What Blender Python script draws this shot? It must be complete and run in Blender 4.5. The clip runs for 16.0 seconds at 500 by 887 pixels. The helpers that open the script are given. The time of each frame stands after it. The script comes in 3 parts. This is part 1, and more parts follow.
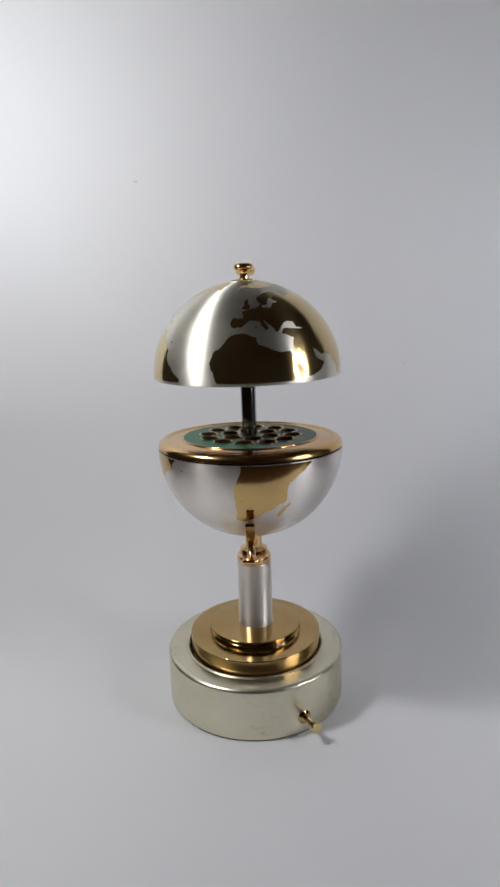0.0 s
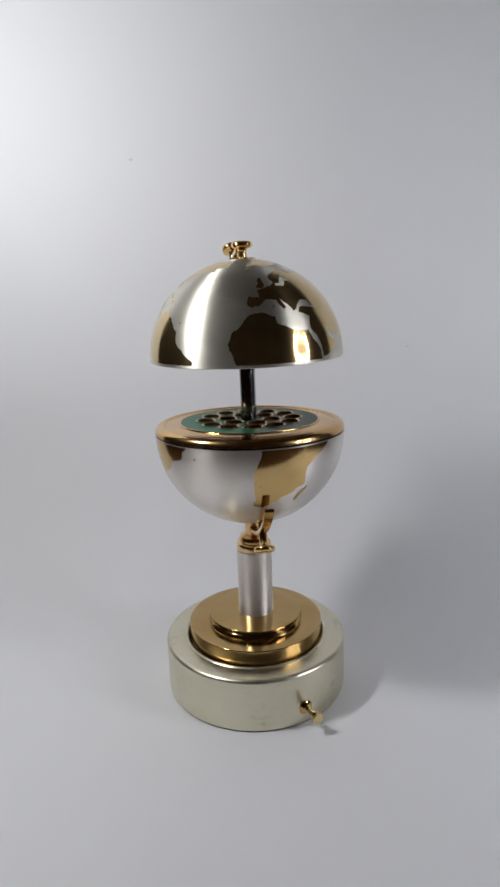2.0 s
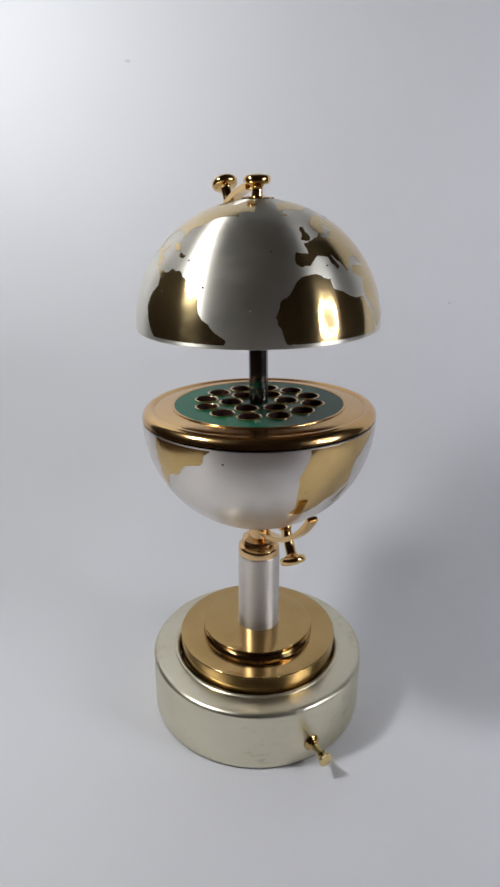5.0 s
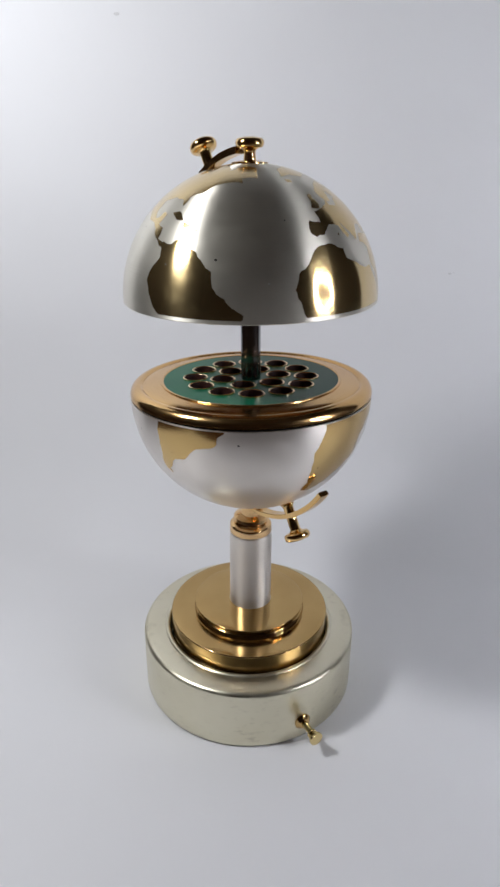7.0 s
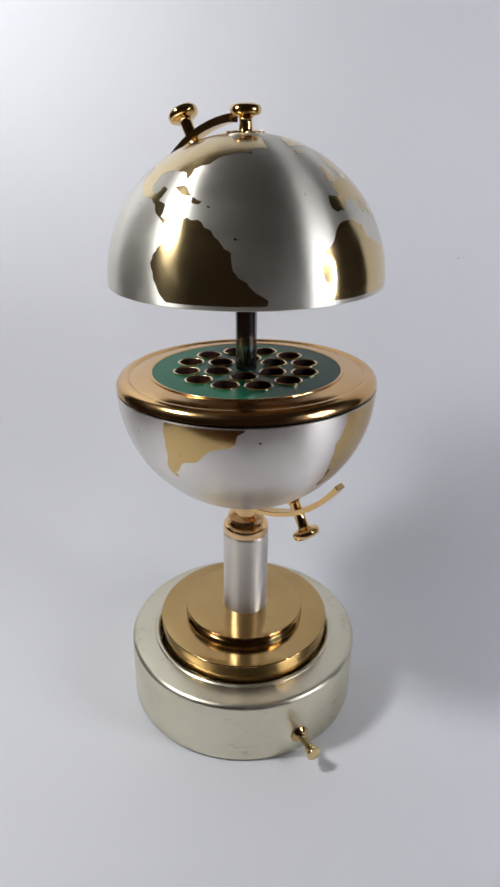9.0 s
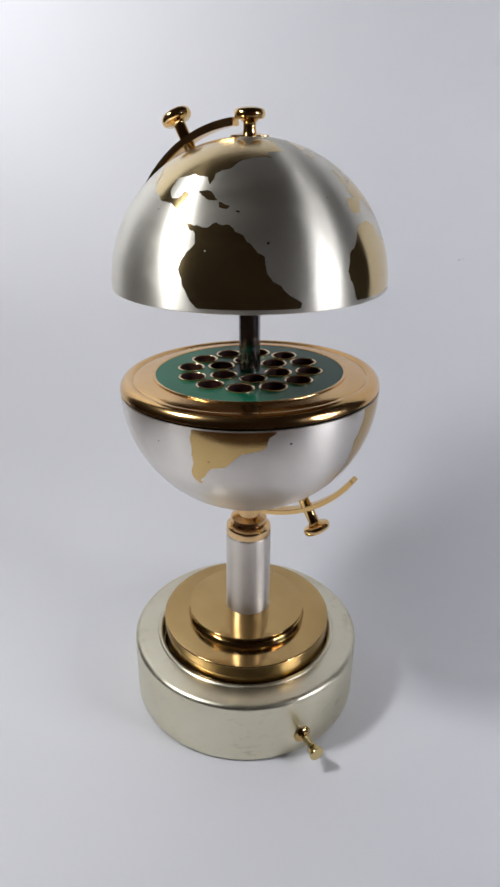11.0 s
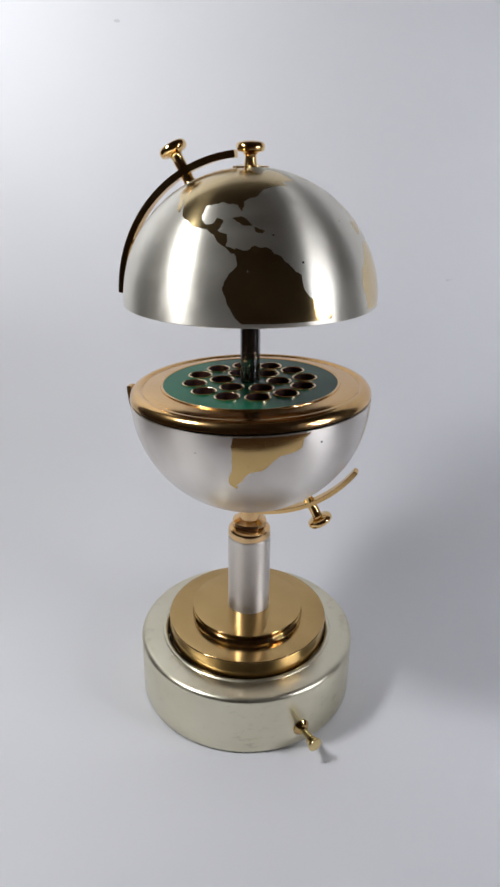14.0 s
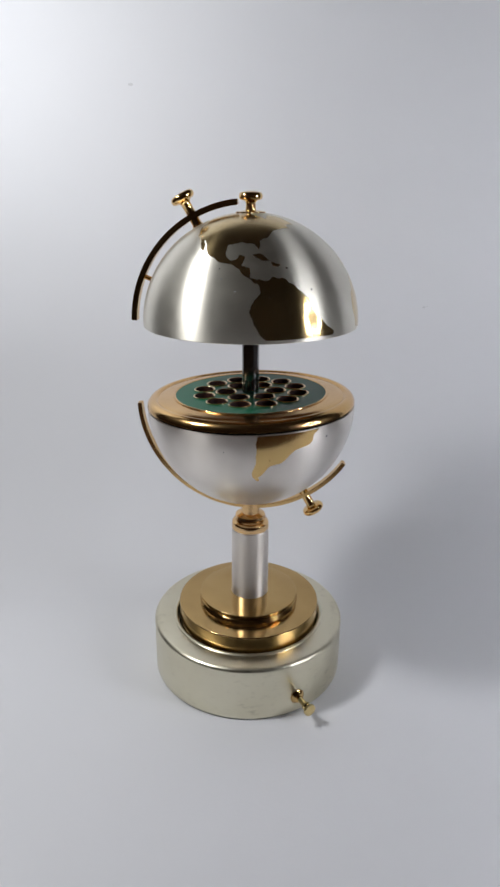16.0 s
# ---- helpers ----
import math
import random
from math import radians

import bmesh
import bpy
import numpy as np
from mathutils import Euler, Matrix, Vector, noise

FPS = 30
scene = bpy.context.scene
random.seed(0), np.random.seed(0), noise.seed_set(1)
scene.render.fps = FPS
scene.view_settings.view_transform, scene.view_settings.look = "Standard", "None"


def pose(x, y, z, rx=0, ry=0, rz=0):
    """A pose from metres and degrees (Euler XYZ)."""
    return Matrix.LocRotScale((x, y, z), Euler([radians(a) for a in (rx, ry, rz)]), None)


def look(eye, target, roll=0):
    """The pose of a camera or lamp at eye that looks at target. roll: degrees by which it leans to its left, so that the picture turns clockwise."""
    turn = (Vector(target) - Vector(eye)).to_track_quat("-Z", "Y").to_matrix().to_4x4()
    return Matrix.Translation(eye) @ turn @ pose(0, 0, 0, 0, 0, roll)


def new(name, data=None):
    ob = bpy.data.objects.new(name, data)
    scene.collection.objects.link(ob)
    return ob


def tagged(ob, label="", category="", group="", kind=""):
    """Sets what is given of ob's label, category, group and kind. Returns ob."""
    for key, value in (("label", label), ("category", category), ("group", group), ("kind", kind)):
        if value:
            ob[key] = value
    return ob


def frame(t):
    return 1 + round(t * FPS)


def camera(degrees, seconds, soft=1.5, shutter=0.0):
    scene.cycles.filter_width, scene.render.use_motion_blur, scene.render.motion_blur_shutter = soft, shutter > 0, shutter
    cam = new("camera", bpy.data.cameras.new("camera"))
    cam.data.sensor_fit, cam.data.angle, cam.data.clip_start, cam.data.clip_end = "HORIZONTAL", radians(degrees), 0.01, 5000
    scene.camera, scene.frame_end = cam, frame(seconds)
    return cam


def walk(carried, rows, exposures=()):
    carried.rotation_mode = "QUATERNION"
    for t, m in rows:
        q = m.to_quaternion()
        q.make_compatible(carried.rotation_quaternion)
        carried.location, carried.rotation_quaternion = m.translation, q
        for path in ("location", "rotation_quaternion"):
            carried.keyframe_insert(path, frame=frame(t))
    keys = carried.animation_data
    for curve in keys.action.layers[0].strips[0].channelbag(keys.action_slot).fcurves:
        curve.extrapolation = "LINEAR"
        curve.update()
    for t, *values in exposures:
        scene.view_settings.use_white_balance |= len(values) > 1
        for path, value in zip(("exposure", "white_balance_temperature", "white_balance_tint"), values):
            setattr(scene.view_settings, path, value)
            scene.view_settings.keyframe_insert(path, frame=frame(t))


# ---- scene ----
cam = camera(42.09, 16.0, soft=2.7)
PATH = [
    (0, 0.0000, -0.4197, 0.2819, -0.38, -13.52, 1.59),
    (0.5, -0.0001, -0.4191, 0.2820, -0.48, -13.76, 1.70),
    (1, -0.0002, -0.4177, 0.2799, -0.60, -13.90, 1.86),
    (1.5, -0.0014, -0.4120, 0.2812, -0.64, -14.57, 1.49),
    (2, 0.0006, -0.4085, 0.2770, -0.39, -14.59, 1.77),
    (2.5, 0.0010, -0.3991, 0.2704, -0.20, -15.34, 1.95),
    (3, -0.0002, -0.3781, 0.2678, 0.01, -16.71, 1.43),
    (3.5, 0.0030, -0.3602, 0.2719, 0.28, -17.30, 0.70),
    (4, 0.0031, -0.3413, 0.2798, 0.96, -18.71, 0.98),
    (6.5, 0.0016, -0.3182, 0.2894, 1.22, -22.82, -1.42),
    (7, 0.0056, -0.3139, 0.2880, 1.21, -23.67, -0.38),
    (7.5, 0.0062, -0.3059, 0.2859, 1.12, -24.27, -0.78),
    (8, 0.0069, -0.2980, 0.2845, 1.19, -24.44, -0.60),
    (8.5, 0.0072, -0.2919, 0.2824, 1.25, -24.62, -0.74),
    (9, 0.0074, -0.2908, 0.2823, 1.34, -24.81, -0.69),
    (9.5, 0.0075, -0.2912, 0.2822, 1.28, -24.87, -0.70),
    (12, 0.0040, -0.2935, 0.2843, 1.12, -24.53, -0.75),
    (12.5, 0.0040, -0.2951, 0.2837, 0.90, -24.21, -0.90),
    (13, 0.0055, -0.2950, 0.2831, 1.03, -24.24, -0.75),
    (13.5, 0.0047, -0.3030, 0.2846, 0.94, -23.36, -0.72),
    (14, 0.0037, -0.3144, 0.2854, 0.91, -22.91, -0.69),
    (14.5, 0.0040, -0.3317, 0.2866, 0.83, -21.94, -0.43),
    (15, 0.0017, -0.3386, 0.2849, 0.40, -22.14, -0.81),
    (15.5, 0.0031, -0.3491, 0.2883, 0.65, -21.80, -0.71),
    (16, -0.0001, -0.3692, 0.2905, 0.20, -20.25, -0.55),
]
EXPOSURE = [(0.0, -0.88, 6440, 11), (4.0, -0.80, 6370, 11), (9.0, -0.58, 6310, 12), (13.0, -0.58, 6310, 12), (16.0, -0.73, 6330, 11)]
walk(cam, [(t, pose(x, y, z, 90 + pitch, roll, yaw)) for t, x, y, z, yaw, pitch, roll in PATH], EXPOSURE)

# ---- light ----
world = bpy.data.worlds.new("world")
world.use_nodes = True
world.node_tree.nodes["Background"].inputs[0].default_value = (0.60, 0.64, 0.72, 1)
world.node_tree.nodes["Background"].inputs[1].default_value = 0.10
scene.world = world


def bulb(name, place, radius, watts, colour):
    lamp = bpy.data.lights.new(name, "POINT")
    lamp.shadow_soft_size, lamp.energy, lamp.color = radius, watts, colour
    ob = new(name, lamp)
    ob.location = place
    return ob


bulb("table_lamp_bulb", (-0.266, -0.106, 0.440), 0.038, 7.1, (0.985, 0.992, 0.985))

# ---- dimensions ----
R_DOME, H_DOME, Z_DOME = 0.0600, 0.0585, 0.2280     # dome: rim radius, height, rim level
R_BOWL, H_BOWL, Z_BOWL = 0.0604, 0.0604, 0.1803     # bowl: rim radius, depth, rim level
R_BASE, Z_BASE = 0.0615, 0.0368
R_ARC = 0.0668


# ---- materials ----
def nodes_of(name):
    mat = bpy.data.materials.new(name)
    mat.use_nodes = True
    nt = mat.node_tree
    return mat, nt, nt.nodes["Principled BSDF"]


def link(nt, a, b):
    nt.links.new(a, b)


def noise_node(nt, scale, detail=4, stretch=None, space="Object"):
    co = nt.nodes.new("ShaderNodeTexCoord")
    out = co.outputs[space]
    if stretch:
        mp = nt.nodes.new("ShaderNodeMapping")
        mp.inputs["Scale"].default_value = stretch
        link(nt, out, mp.inputs[0])
        out = mp.outputs[0]
    tex = nt.nodes.new("ShaderNodeTexNoise")
    tex.inputs["Scale"].default_value, tex.inputs["Detail"].default_value = scale, detail
    link(nt, out, tex.inputs["Vector"])
    return tex.outputs["Fac"]


def ramp(nt, fac, lo, hi, a, b):
    mr = nt.nodes.new("ShaderNodeMapRange")
    for i, v in zip(range(1, 5), (lo, hi, a, b)):
        mr.inputs[i].default_value = v
    link(nt, fac, mr.inputs[0])
    return mr.outputs[0]


def tint(nt, fac, c1, c2):
    mx = nt.nodes.new("ShaderNodeMix")
    mx.data_type = "RGBA"
    mx.inputs[6].default_value, mx.inputs[7].default_value = (*c1, 1), (*c2, 1)
    link(nt, fac, mx.inputs[0])
    return mx.outputs[2]


def metal(name, c1, c2, rough, spread=0.05, aniso=0.0, rings=0.0, dents=0.0, rot=0.25, metallic=1.0, coat=0.0, haze=0.0, wear=0.0):
    """Metal with blotches of tarnish, fine turned rings and slight unevenness."""
    mat, nt, p = nodes_of(name)
    p.inputs["Metallic"].default_value = metallic
    p.inputs["Coat Weight"].default_value, p.inputs["Coat Roughness"].default_value, p.inputs["Coat IOR"].default_value = coat, 0.04, 2.2
    blot = noise_node(nt, 28, 6)
    skin = tint(nt, ramp(nt, blot, 0.35, 0.7, 0, 1), c1, c2)
    if wear:
        # rubbed specks and short scuffs where the lacquer has dulled
        speck = nt.nodes.new("ShaderNodeMath")
        speck.operation = "MULTIPLY"
        link(nt, ramp(nt, noise_node(nt, 330, 4, (0.45, 0.45, 1.0)), 0.55, 0.72, 0, wear), speck.inputs[0])
        link(nt, ramp(nt, noise_node(nt, 55, 4), 0.42, 0.66, 0.15, 1), speck.inputs[1])
        dull = nt.nodes.new("ShaderNodeMix")
        dull.data_type = "RGBA"
        dull.inputs[7].default_value = (c2[0] * 0.55, c2[1] * 0.53, c2[2] * 0.5, 1)
        link(nt, speck.outputs[0], dull.inputs[0])
        link(nt, skin, dull.inputs[6])
        skin = dull.outputs[2]
    link(nt, skin, p.inputs["Base Color"])
    fine = noise_node(nt, 160, 3)
    mixed = nt.nodes.new("ShaderNodeMath")
    mixed.operation = "ADD"
    link(nt, ramp(nt, blot, 0.3, 0.7, rough - spread, rough), mixed.inputs[0])
    link(nt, ramp(nt, fine, 0.45, 0.7, 0, spread), mixed.inputs[1])
    link(nt, mixed.outputs[0], p.inputs["Roughness"])
    if aniso:
        p.inputs["Anisotropic"].default_value, p.inputs["Anisotropic Rotation"].default_value = aniso, rot
        co = nt.nodes.new("ShaderNodeTexCoord")
        across = nt.nodes.new("ShaderNodeVectorMath")
        across.operation = "CROSS_PRODUCT"
        across.inputs[0].default_value = (0, 0, 1)
        link(nt, co.outputs["Object"], across.inputs[1])
        turn = nt.nodes.new("ShaderNodeVectorTransform")
        turn.vector_type, turn.convert_from, turn.convert_to = "VECTOR", "OBJECT", "WORLD"
        link(nt, across.outputs[0], turn.inputs[0])
        unit = nt.nodes.new("ShaderNodeVectorMath")
        unit.operation = "NORMALIZE"
        link(nt, turn.outputs[0], unit.inputs[0])
        link(nt, unit.outputs[0], p.inputs["Tangent"])
    last = None
    if rings:
        b = nt.nodes.new("ShaderNodeBump")
        b.inputs["Strength"].default_value, b.inputs["Distance"].default_value = rings, 0.0002
        co = nt.nodes.new("ShaderNodeTexCoord")
        sep = nt.nodes.new("ShaderNodeSeparateXYZ")
        link(nt, co.outputs["Object"], sep.inputs[0])
        rr = nt.nodes.new("ShaderNodeVectorMath")
        rr.operation = "LENGTH"
        flat = nt.nodes.new("ShaderNodeCombineXYZ")
        link(nt, sep.outputs[0], flat.inputs[0])
        link(nt, sep.outputs[1], flat.inputs[1])
        link(nt, flat.outputs[0], rr.inputs[0])
        both = nt.nodes.new("ShaderNodeCombineXYZ")
        link(nt, rr.outputs["Value"], both.inputs[0])
        link(nt, sep.outputs[2], both.inputs[1])
        tex = nt.nodes.new("ShaderNodeTexNoise")
        tex.inputs["Scale"].default_value, tex.inputs["Detail"].default_value = 1500, 3
        link(nt, both.outputs[0], tex.inputs["Vector"])
        link(nt, tex.outputs["Fac"], b.inputs["Height"])
        last = b
    if dents:
        b = nt.nodes.new("ShaderNodeBump")
        b.inputs["Strength"].default_value, b.inputs["Distance"].default_value = dents, 0.002
        link(nt, noise_node(nt, 45, 2), b.inputs["Height"])
        if last:
            link(nt, last.outputs[0], b.inputs["Normal"])
        last = b
    if last:
        link(nt, last.outputs[0], p.inputs["Normal"])
    if haze:
        # fine scratches that scatter a share of the light widely
        wide = nt.nodes.new("ShaderNodeBsdfPrincipled")
        wide.inputs["Metallic"].default_value, wide.inputs["Roughness"].default_value = 1.0, 0.66
        wide.inputs["Base Color"].default_value = (*c1, 1)
        mix = nt.nodes.new("ShaderNodeMixShader")
        link(nt, ramp(nt, noise_node(nt, 60, 5, (0.5, 0.5, 3)), 0.3, 0.7, haze * 0.75, haze * 1.25), mix.inputs[0])
        link(nt, p.outputs[0], mix.inputs[1])
        link(nt, wide.outputs[0], mix.inputs[2])
        out = [n for n in nt.nodes if n.type == "OUTPUT_MATERIAL"][0]
        link(nt, mix.outputs[0], out.inputs["Surface"])
    return mat


def paper(name):
    mat, nt, p = nodes_of(name)
    fac = noise_node(nt, 3.0, 3)
    link(nt, tint(nt, ramp(nt, fac, 0.3, 0.7, 0, 1), (0.76, 0.765, 0.785), (0.79, 0.79, 0.81)), p.inputs["Base Color"])
    p.inputs["Roughness"].default_value = 0.6
    p.inputs["Specular IOR Level"].default_value = 0.3
    b = nt.nodes.new("ShaderNodeBump")
    b.inputs["Strength"].default_value, b.inputs["Distance"].default_value = 0.04, 0.001
    link(nt, noise_node(nt, 400, 3), b.inputs["Height"])
    link(nt, b.outputs[0], p.inputs["Normal"])
    return mat


def plain(name, c1, c2, rough, scale=6.0, metallic=0.0):
    mat, nt, p = nodes_of(name)
    link(nt, tint(nt, ramp(nt, noise_node(nt, scale, 5), 0.3, 0.7, 0, 1), c1, c2), p.inputs["Base Color"])
    p.inputs["Roughness"].default_value, p.inputs["Metallic"].default_value = rough, metallic
    return mat


def glow(name, colour, strength):
    mat, nt, p = nodes_of(name)
    p.inputs["Base Color"].default_value = (0.8, 0.8, 0.8, 1)
    p.inputs["Emission Color"].default_value = (*colour, 1)
    p.inputs["Emission Strength"].default_value = strength
    return mat


SILVER = metal("brushed_silver", (0.80, 0.772, 0.68), (0.72, 0.68, 0.595), 0.43, 0.06, 0.93, 0.34, haze=0.11)
SILVER_BOWL = metal("satin_silver", (0.84, 0.79, 0.735), (0.77, 0.71, 0.64), 0.35, 0.06, 0.88, 0.14, coat=0.35, haze=0.06)
SILVER_TUBE = metal("satin_silver_tube", (0.86, 0.81, 0.75), (0.79, 0.73, 0.66), 0.40, 0.06, 0.7, 0.14, haze=0.16)
GILT = metal("polished_gilt", (0.72, 0.56, 0.285), (0.62, 0.455, 0.21), 0.18, 0.03, 0.92, 0.06, coat=0.22, haze=0.02)
# bowl gilt, its colour darkened for the dimmer paper mirrored down there
GILT_SHADED = metal("shaded_gilt", (0.67, 0.47, 0.20), (0.56, 0.37, 0.145), 0.15, 0.04, 0.3, 0.05)
KNOB = metal("pale_brass", (0.74, 0.60, 0.31), (0.64, 0.49, 0.22), 0.18, 0.04)
BRASS = metal("turned_brass", (0.575, 0.395, 0.17), (0.475, 0.31, 0.122), 0.16, 0.05, 0.5, 0.06)
LID = metal("rose_gilt", (0.77, 0.50, 0.215), (0.68, 0.41, 0.16), 0.19, 0.035, dents=0.010)
GOLD = metal("bright_gold", (0.88, 0.62, 0.28), (0.79, 0.51, 0.20), 0.12, 0.04)
PALE_GOLD = metal("pale_gold", (0.94, 0.76, 0.50), (0.86, 0.64, 0.36), 0.22, 0.04)
GOLD_SATIN = metal("satin_gold", (0.84, 0.57, 0.25), (0.72, 0.45, 0.17), 0.15, 0.05)
DRUM = metal("champagne_silver", (0.76, 0.72, 0.57), (0.71, 0.665, 0.51), 0.34, 0.06, 0.3, 0.07, wear=0.45)
ROSE = metal("rose_gold", (0.84, 0.57, 0.29), (0.74, 0.47, 0.215), 0.17, 0.04)
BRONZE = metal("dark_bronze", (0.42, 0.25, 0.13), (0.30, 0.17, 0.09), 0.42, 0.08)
STEEL = metal("dark_steel", (0.30, 0.30, 0.31), (0.20, 0.20, 0.21), 0.16, 0.05)
TUBE_IN = plain("tube_dark_red", (0.045, 0.011, 0.006), (0.025, 0.007, 0.004), 0.5, 80)
GREEN = plain("green_enamel", (0.006, 0.120, 0.058), (0.005, 0.092, 0.046), 0.30, 40)
GREEN.node_tree.nodes["Principled BSDF"].inputs["Specular IOR Level"].default_value = 0.14
# near-black that paints shade into seam, well and foot; pits share it
GAP = plain("shadow_gap", (0.012, 0.009, 0.007), (0.009, 0.007, 0.005), 0.9, 50)
GAP.node_tree.nodes["Principled BSDF"].inputs["Specular IOR Level"].default_value = 0.05
PAPER = paper("white_paper")
ROOM = plain("room_paint", (0.19, 0.115, 0.082), (0.23, 0.145, 0.104), 0.8, 2)
ROOM_FLOOR = plain("room_floor", (0.095, 0.052, 0.035), (0.12, 0.068, 0.046), 0.6, 3)
MARK = plain("pencil_mark", (0.61, 0.61, 0.62), (0.67, 0.67, 0.68), 0.7, 300)
STAND = plain("white_enamel", (0.72, 0.72, 0.73), (0.76, 0.76, 0.77), 0.4, 20)
RING_GLOW = glow("ring_light_glow", (0.945, 0.96, 1.0), 87.0)


# ---- mesh helpers ----
def part(name, bm, mat, parent=None, label="", smooth=True, sharp=40):
    me = bpy.data.meshes.new(name)
    bmesh.ops.recalc_face_normals(bm, faces=bm.faces)
    if smooth:
        for f in bm.faces:
            f.smooth = True
        for e in bm.edges:
            if len(e.link_faces) == 2 and e.calc_face_angle(0) > radians(sharp):
                e.smooth = False
    bm.to_mesh(me)
    bm.free()
    me.materials.append(mat)
    ob = new(name, me)
    if parent:
        ob.parent = parent
    return tagged(ob, label)


def lathe(profile, segs=96):
    """A turned body about z from (radius, height) points; points on the axis close it."""
    bm = bmesh.new()
    rings = []
    for r, z in profile:
        if r < 1e-6:
            rings.append([bm.verts.new((0, 0, z))])
        else:
            rings.append([bm.verts.new((r * math.cos(2 * math.pi * i / segs), r * math.sin(2 * math.pi * i / segs), z)) for i in range(segs)])
    for a, b in zip(rings, rings[1:]):
        for i in range(segs):
            j = (i + 1) % segs
            if len(a) == 1 and len(b) == 1:
                continue
            if len(a) == 1:
                bm.faces.new((a[0], b[i], b[j]))
            elif len(b) == 1:
                bm.faces.new((a[i], a[j], b[0]))
            else:
                bm.faces.new((a[i], a[j], b[j], b[i]))
    return bm


def bend(r0, z0, r1, z1, way, n=6):
    """A quarter round from one point to another; way 0 leaves along r, 1 along z."""
    out = []
    for i in range(n + 1):
        a = math.pi / 2 * i / n
        s, c = math.sin(a), 1 - math.cos(a)
        u, v = (s, c) if way == 0 else (c, s)
        out.append((r0 + (r1 - r0) * u, z0 + (z1 - z0) * v))
    return out


def moved(bm, m):
    bmesh.ops.transform(bm, matrix=m, verts=bm.verts)
    return bm


# ---- the place ----
def sheet_y(z):
    """How far back the paper hangs at a height."""
    return 0.20 - 0.13 + 0.13 * math.sqrt(max(0, 1 - (1 - min(z, 0.16) / 0.16) ** 2))


def sweep():
    """White paper that lies in front and curves up into the wall behind."""
    wall_y, bow = 0.20, 0.13
    line = [(-0.31, 0.0), (-0.2, 0.0), (-0.1, 0.0), (0.0, 0.0)]
    line += [(wall_y - bow + bow * math.sin(a), 0.16 - 0.16 * math.cos(a)) for a in [math.pi / 2 * i / 24 for i in range(25)]]
    line += [(wall_y, 0.3), (wall_y, 0.45), (wall_y, 0.56)]
    bm = bmesh.new()
    cols = [[bm.verts.new((x, y, z)) for y, z in line] for x in [-0.40 + 1.00 * i / 16 for i in range(17)]]
    for a, b in zip(cols, cols[1:]):
        for i in range(len(line) - 1):
            bm.faces.new((a[i], b[i], b[i + 1], a[i + 1]))
    geom = bmesh.ops.extrude_face_region(bm, geom=bm.faces[:])
    for v in [g for g in geom["geom"] if isinstance(g, bmesh.types.BMVert)]:
        v.co += Vector((0, 0.0015, -0.0015))
    ob = part("backdrop", bm, PAPER, None, sharp=60)
    return tagged(ob, "white paper sweep curving from table to wall", "backdrop", kind="structure")


def box(x0, y0, z0, x1, y1, z1):
    bm = bmesh.new()
    bmesh.ops.create_cube(bm, size=1, matrix=Matrix.Translation(((x0 + x1) / 2, (y0 + y1) / 2, (z0 + z1) / 2)) @ Matrix.Diagonal((x1 - x0, y1 - y0, z1 - z0, 1)))
    return bm


def room():
    for name, b, mat, words in (
            ("floor", (-2.2, -2.6, -0.05, 2.2, 1.6, -0.004), ROOM_FLOOR, "dark floor under the white paper"),
            ("ceiling", (-2.2, -2.6, 2.4, 2.2, 1.6, 2.45), ROOM, "plain dim ceiling"),
            ("wall_north", (-2.2, 1.6, -0.05, 2.2, 1.65, 2.4), ROOM, "plain dim wall behind the paper"),
            ("wall_south", (-2.2, -2.65, -0.05, 2.2, -2.6, 2.4), ROOM, "plain dim wall"),
            ("wall_west", (-2.25, -2.6, -0.05, -2.2, 1.6, 2.4), ROOM, "plain dim wall"),
            ("wall_east", (2.2, -2.6, -0.05, 2.25, 1.6, 2.4), ROOM, "plain dim wall")):
        tagged(part(name, box(*b), mat, smooth=False), words, name.split("_")[0], kind="structure")


def ring_light():
    """A round lamp that shows as a bright ring in the polished metal."""
    bm = bmesh.new()
    big, small, n, k = 0.096, 0.0045, 72, 10
    vs = [[bm.verts.new(((big + small * math.cos(b)) * math.cos(a), (big + small * math.cos(b)) * math.sin(a), small * math.sin(b)))
           for b in [2 * math.pi * j / k for j in range(k)]] for a in [2 * math.pi * i / n for i in range(n)]]
    for i in range(n):
        for j in range(k):
            bm.faces.new((vs[i][j], vs[(i + 1) % n][j], vs[(i + 1) % n][(j + 1) % k], vs[i][(j + 1) % k]))
    ob = part("ring_light", bm, RING_GLOW)
    ob.matrix_world = look((0.42, -0.204, 0.295), (0.14, 0.536, 0.23))
    tagged(ob, "glowing white ring lamp on a thin white stand", "lamp")
    upright = ob.matrix_world.inverted() @ Matrix.Translation((0.42, -0.204, 0))
    part("stand", moved(lathe([(0, 0.0), (0.030, 0.0), (0.030, 0.003), (0.028, 0.005), (0.006, 0.007), (0.004, 0.014), (0.004, 0.196), (0, 0.196)], 40), upright),
         STAND, ob, "thin white enamelled stand")


sweep()
room()
ring_light()


# ---- map ----
def rough_coast(points, amount, depth=3):
    """A coast line made more ragged by moving the middle of each stretch."""
    pts = [Vector(p) for p in points]
    for level in range(depth):
        out = []
        for a, b in zip(pts, pts[1:] + pts[:1]):
            d = b - a
            out += [a, (a + b) / 2 + Vector((-d.y, d.x)) * random.uniform(-amount, amount)]
        pts = out
    return np.array([(p.x, p.y) for p in pts])


